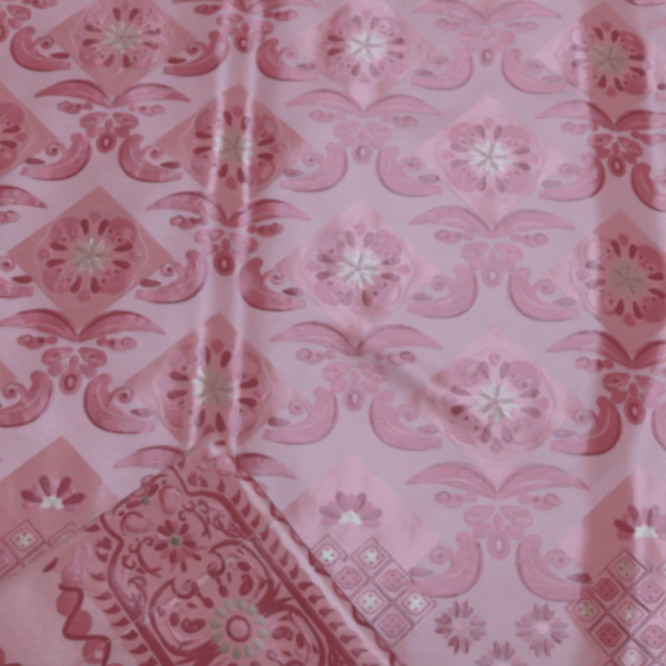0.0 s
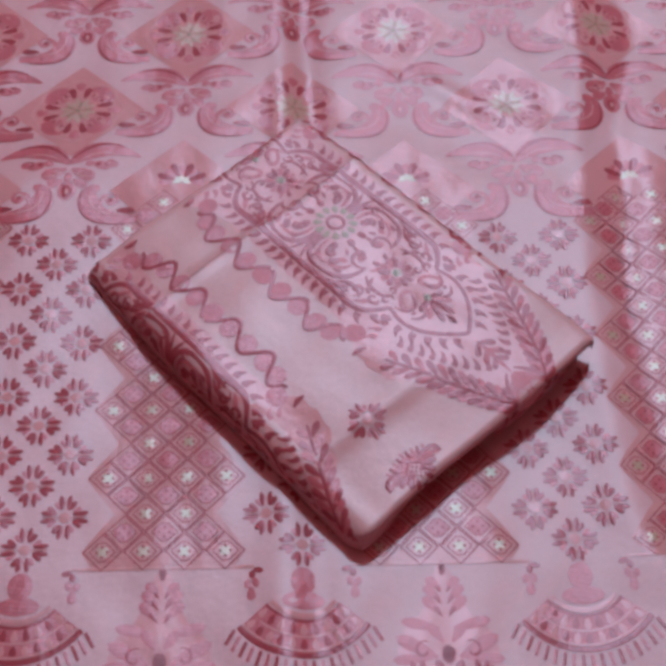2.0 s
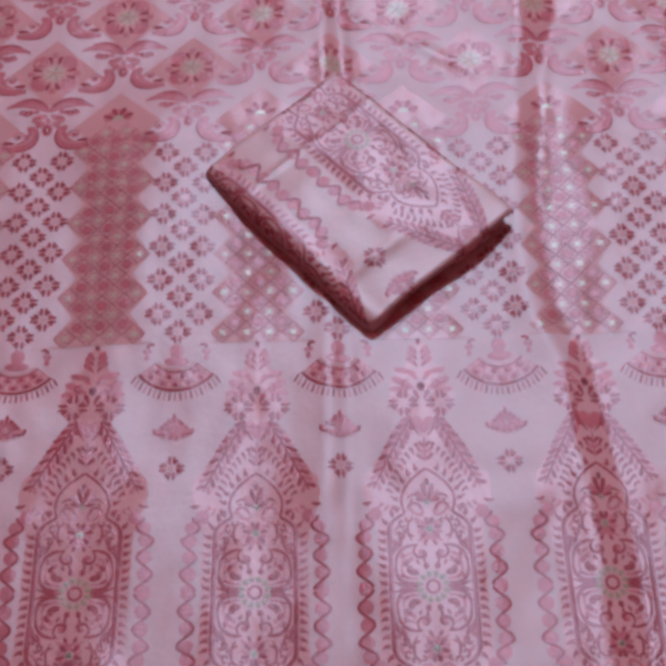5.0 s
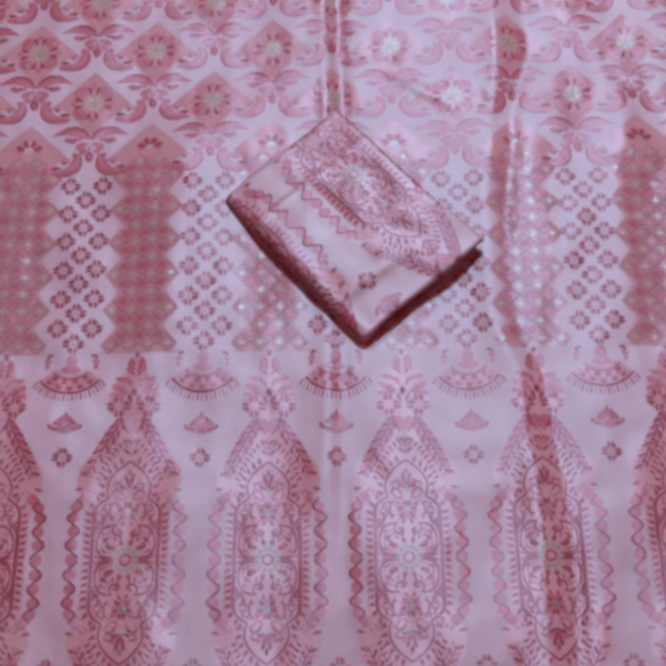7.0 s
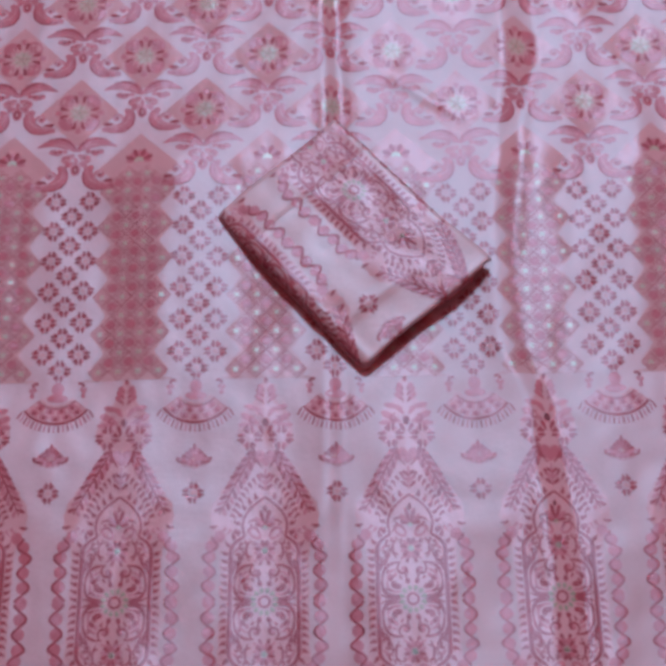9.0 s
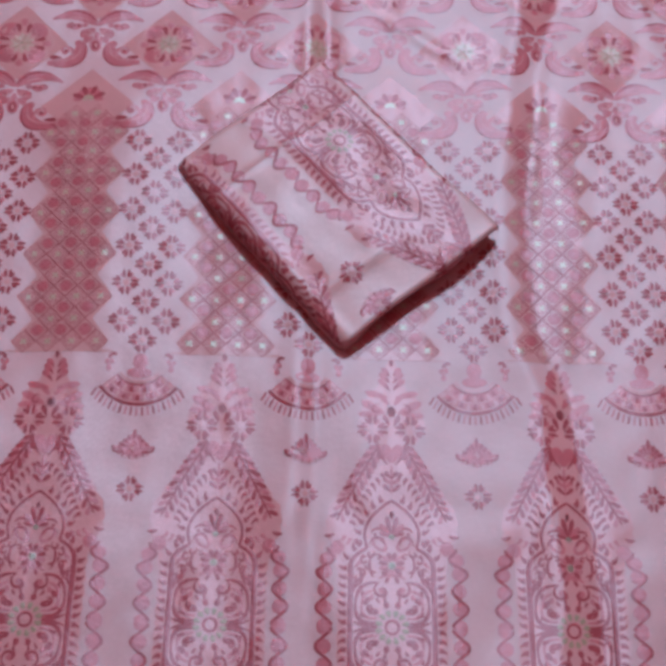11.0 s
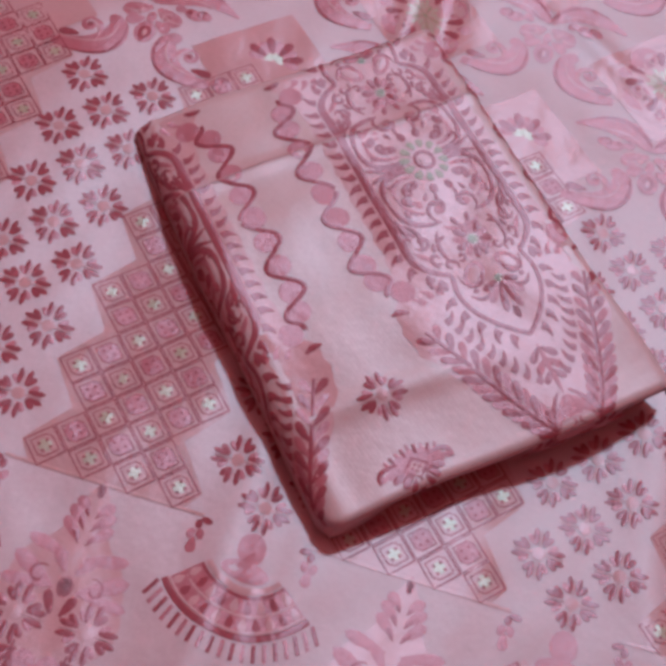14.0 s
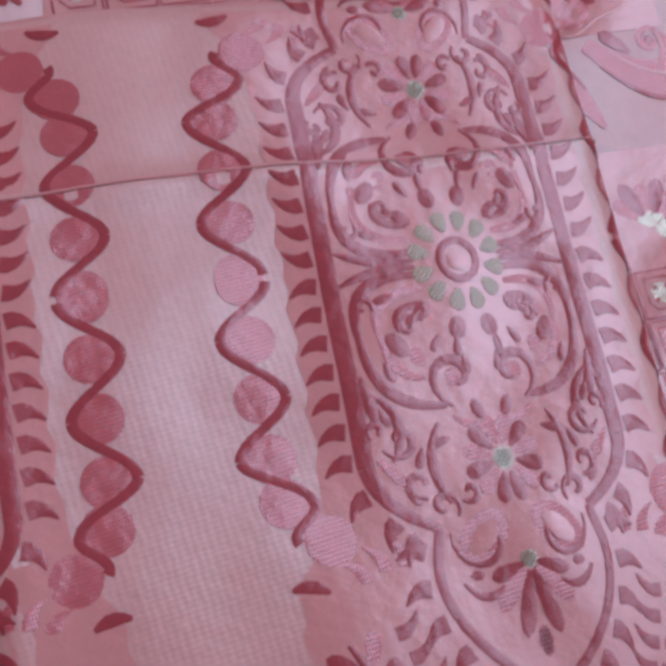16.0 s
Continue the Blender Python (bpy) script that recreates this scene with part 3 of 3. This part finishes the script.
def arch_motif(x, y, place, parent, apart=False):
    """A woven arch: its pink ground, and on it the balls, drops and strokes, each apart where the weave lies close."""
    whole = motif("arch_motif", [q for q in A if q[0] == "ground"], x, y, place, parent)
    rest = [q for q in A if q[0] != "ground"]
    for q in rest:
        if whole and (apart or piece_name(q) == "ball_motif"):
            motif(piece_name(q), [q], x, y, place, whole)
    if whole and not apart:
        motif("woven_strokework", [q for q in rest if piece_name(q) != "ball_motif"], x, y, place, whole, kind="stuff")


def medallion_motif(x, y, parent):
    """A trellis flower: its rim, lobes and drops, and the silver star in the middle."""
    near = -0.2 < x < 0.45 and y < 0.70
    whole = motif("medallion_motif", MD[:1], x, y, drape, parent)
    body = [q for q in MD[1:] if q[-1] not in (S, G)]
    for q in body if near else []:
        motif(piece_name(q), [q], x, y, drape, whole)
    if not near:
        motif("woven_strokework", body, x, y, drape, whole, kind="stuff")
    motif("silver_star", [q for q in MD if q[-1] in (S, G)], x, y, drape, whole, kind="stuff")


def sheet(name, us, vs, place, material, parent, label=""):
    """A grid of cloth over the values us and vs."""
    verts = [tuple(place(u, v, 0.0)) for v in vs for u in us]
    n = len(us)
    faces = [(j * n + i, j * n + i + 1, (j + 1) * n + i + 1, (j + 1) * n + i) for j in range(len(vs) - 1) for i in range(n - 1)]
    me = bpy.data.meshes.new(name)
    me.from_pydata(verts, [], faces)
    me.polygons.foreach_set("use_smooth", [True] * len(faces))
    me.materials.append(material)
    ob = new(name, me)
    ob.parent = parent
    if label:
        tagged(ob, label)
    return ob


def box(name, x0, y0, z0, x1, y1, z1, material):
    bm = bmesh.new()
    bmesh.ops.create_cube(bm, size=1.0, matrix=Matrix.Translation(((x0 + x1) / 2, (y0 + y1) / 2, (z0 + z1) / 2)) @ Matrix.Diagonal((x1 - x0, y1 - y0, z1 - z0, 1)))
    me = bpy.data.meshes.new(name)
    bm.to_mesh(me)
    bm.free()
    me.materials.append(material)
    return tagged(new(name, me), kind="structure")


# ---- unseen room, added to close the place and bounce reddish light ----
tagged(box("floor", -2.2, -2.2, -0.12, 2.4, 2.6, -0.011, FLOOR), "unseen plain floor under the cloth, red to tint bounced light", "floor")
tagged(box("ceiling", -2.3, -2.3, 4.0, 2.5, 2.7, 4.1, WALL), "unseen plain ceiling, red to tint bounced light", "ceiling")
tagged(box("wall_west", -2.3, -2.3, -0.12, -2.2, 2.7, 4.0, WALL), "unseen plain wall, red to tint bounced light", "wall")
tagged(box("wall_east", 2.4, -2.3, -0.12, 2.5, 2.7, 4.0, WALL), "unseen plain wall, red to tint bounced light", "wall")
tagged(box("wall_south", -2.2, -2.3, -0.12, 2.4, -2.2, 4.0, WALL), "unseen plain wall, red to tint bounced light", "wall")
tagged(box("wall_north", -2.2, 2.6, -0.12, 2.4, 2.7, 4.0, WALL), "unseen plain wall, red to tint bounced light", "wall")

# ---- the spread suit fabric ----
fabric = tagged(new("suit_fabric"), "pink satin suit fabric with woven rose motifs, spread with folds", "fabric")
US = [-0.58 + 0.0035 * i for i in range(401)]
VS = [-0.60 + 0.004 * i for i in range(406)]
sheet("cloth", US, VS, drape, CLOTH, fabric)

A, FN, SF, FW, MD, JN, DB = arch(), fan(), small_fan(), blossom(0.0118), flip(medallion(), 1.12, 1.12), junction(), diamond_band()
HALF = [petal(0, 0, math.pi * i / 8, 0.007, 0.024 if i % 2 else 0.021, 0.0075, M if i % 2 else R) for i in range(9)] + [petal(0, 0, math.pi * i / 8, 0.001, 0.0085, 0.0028, S) for i in range(9)]
for k in range(-3, 5):
    arch_motif(k * P, AY, drape, fabric)
    motif("diamond_band", DB, k * P, 0.0, drape, fabric, kind="stuff")
for k in range(-3, 5):
    x = (k + 0.5) * P
    for sy in (1, -1):
        motif("fan_motif", flip(FN, 1, sy), x, 0.0 if sy > 0 else 2 * AY, drape, fabric)
        motif("small_fan_motif", flip(SF, 1, sy), x, -0.093 if sy > 0 else 2 * AY + 0.093, drape, fabric)
        motif("flower_motif", FW, x, -0.133 if sy > 0 else 2 * AY + 0.133, drape, fabric)
    for j in range(6):
        y = 0.014 + 0.0405 * j
        motif("blossom_motif", blossom(0.0130), x, y, drape, fabric)
        for s in (-1, 1):
            motif("blossom_motif", blossom(0.0130), x + s * 0.0210, y + 0.0203, drape, fabric)
for j in range(-1, 4):
    for half in (0, 1):
        y = JY + V * (j - half / 2)
        for k in range(-3, 5):
            x = (k + half / 2) * P
            if y > TOP - 0.02:
                motif("diamond_field", [("patch", 0.050, 0.049, F)], x, y, drape, fabric)
            if y > TOP + 0.045:
                medallion_motif(x, y, fabric)
            elif y > TOP - 0.02:
                motif("half_medallion", flip(HALF, 0.78, 0.78), x, TOP + 0.002, drape, fabric, kind="stuff")
            if y > TOP - 0.02:
                motif("leaf_junction", JN, x + P / 2, y + 0.025, drape, fabric)

# ---- the folded packet ----
packet = tagged(new("folded_fabric"), "folded pink satin fabric with woven arch on the spread cloth", "folded fabric")
us = [-0.021 + 0.003 * i for i in range(int((PW + 0.033) / 0.003) + 1)]
vs = [-0.0045, -0.003, -0.0015] + [0.0015 * i for i in range(4)] + [0.006 + 0.003 * i for i in range(int((PL + 0.006) / 0.003) + 1)]
sheet("top_fold", us, vs, on_packet, PACK, packet)


def under(u, v, h):
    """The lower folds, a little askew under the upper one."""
    w, l, r, top = PW - 0.014, PL - 0.012, 0.005, 0.0145
    pu, du = over(u, w, r)
    pv, dv = over(v, l, r)
    corner = math.exp(-((u + 0.004) / 0.030) ** 2 - ((v + 0.004) / 0.030) ** 2)
    pu, pv = rounded(pu, pv, 0.030)
    q = Vector((pu * (1 - 0.05 * smooth(0.0, 0.085, v)) + 0.008 - 0.012 * corner + 0.0015 * math.sin(v * 19), pv + 0.006 - 0.015 * corner + 0.002 * math.sin(u * 17 + 1), top - du - dv + 0.001 * noise.noise((u * 20, v * 20, 1.0))))
    q.z = max(q.z, -0.002)
    return PACK_POSE @ q


sheet("lower_fold", [-0.024 + 0.003 * i for i in range(int((PW + 0.042) / 0.003) + 1)], [-0.024 + 0.003 * i for i in range(int((PL + 0.042) / 0.003) + 1)], under, PACK, packet)

arch_motif(0.0, AY, on_packet_pattern, packet, True)
arch_motif(-P, AY, on_packet_pattern, packet)
arch_motif(P, AY, on_packet_pattern, packet)
motif("flower_motif", FW, -P / 2 - 0.004, -0.135, on_packet_pattern, packet)
motif("small_fan_motif", SF, -P / 2 - 0.004, -0.096, on_packet_pattern, packet)
motif("fan_motif", FN, -P / 2, 0.0, on_packet_pattern, packet)
motif("fan_motif", FN, P / 2, 0.0, on_packet_pattern, packet)
# Pale strip on the packet's crease ridge: its highlight put into the colour
motif("crease", [bar([(-0.15 + 0.004 * i, AY - 0.0290 - 0.0035 * math.sin(i * 0.05)) for i in range(56)], 0.0008, L)], 0, 0, on_packet_pattern, packet, 0.0004)
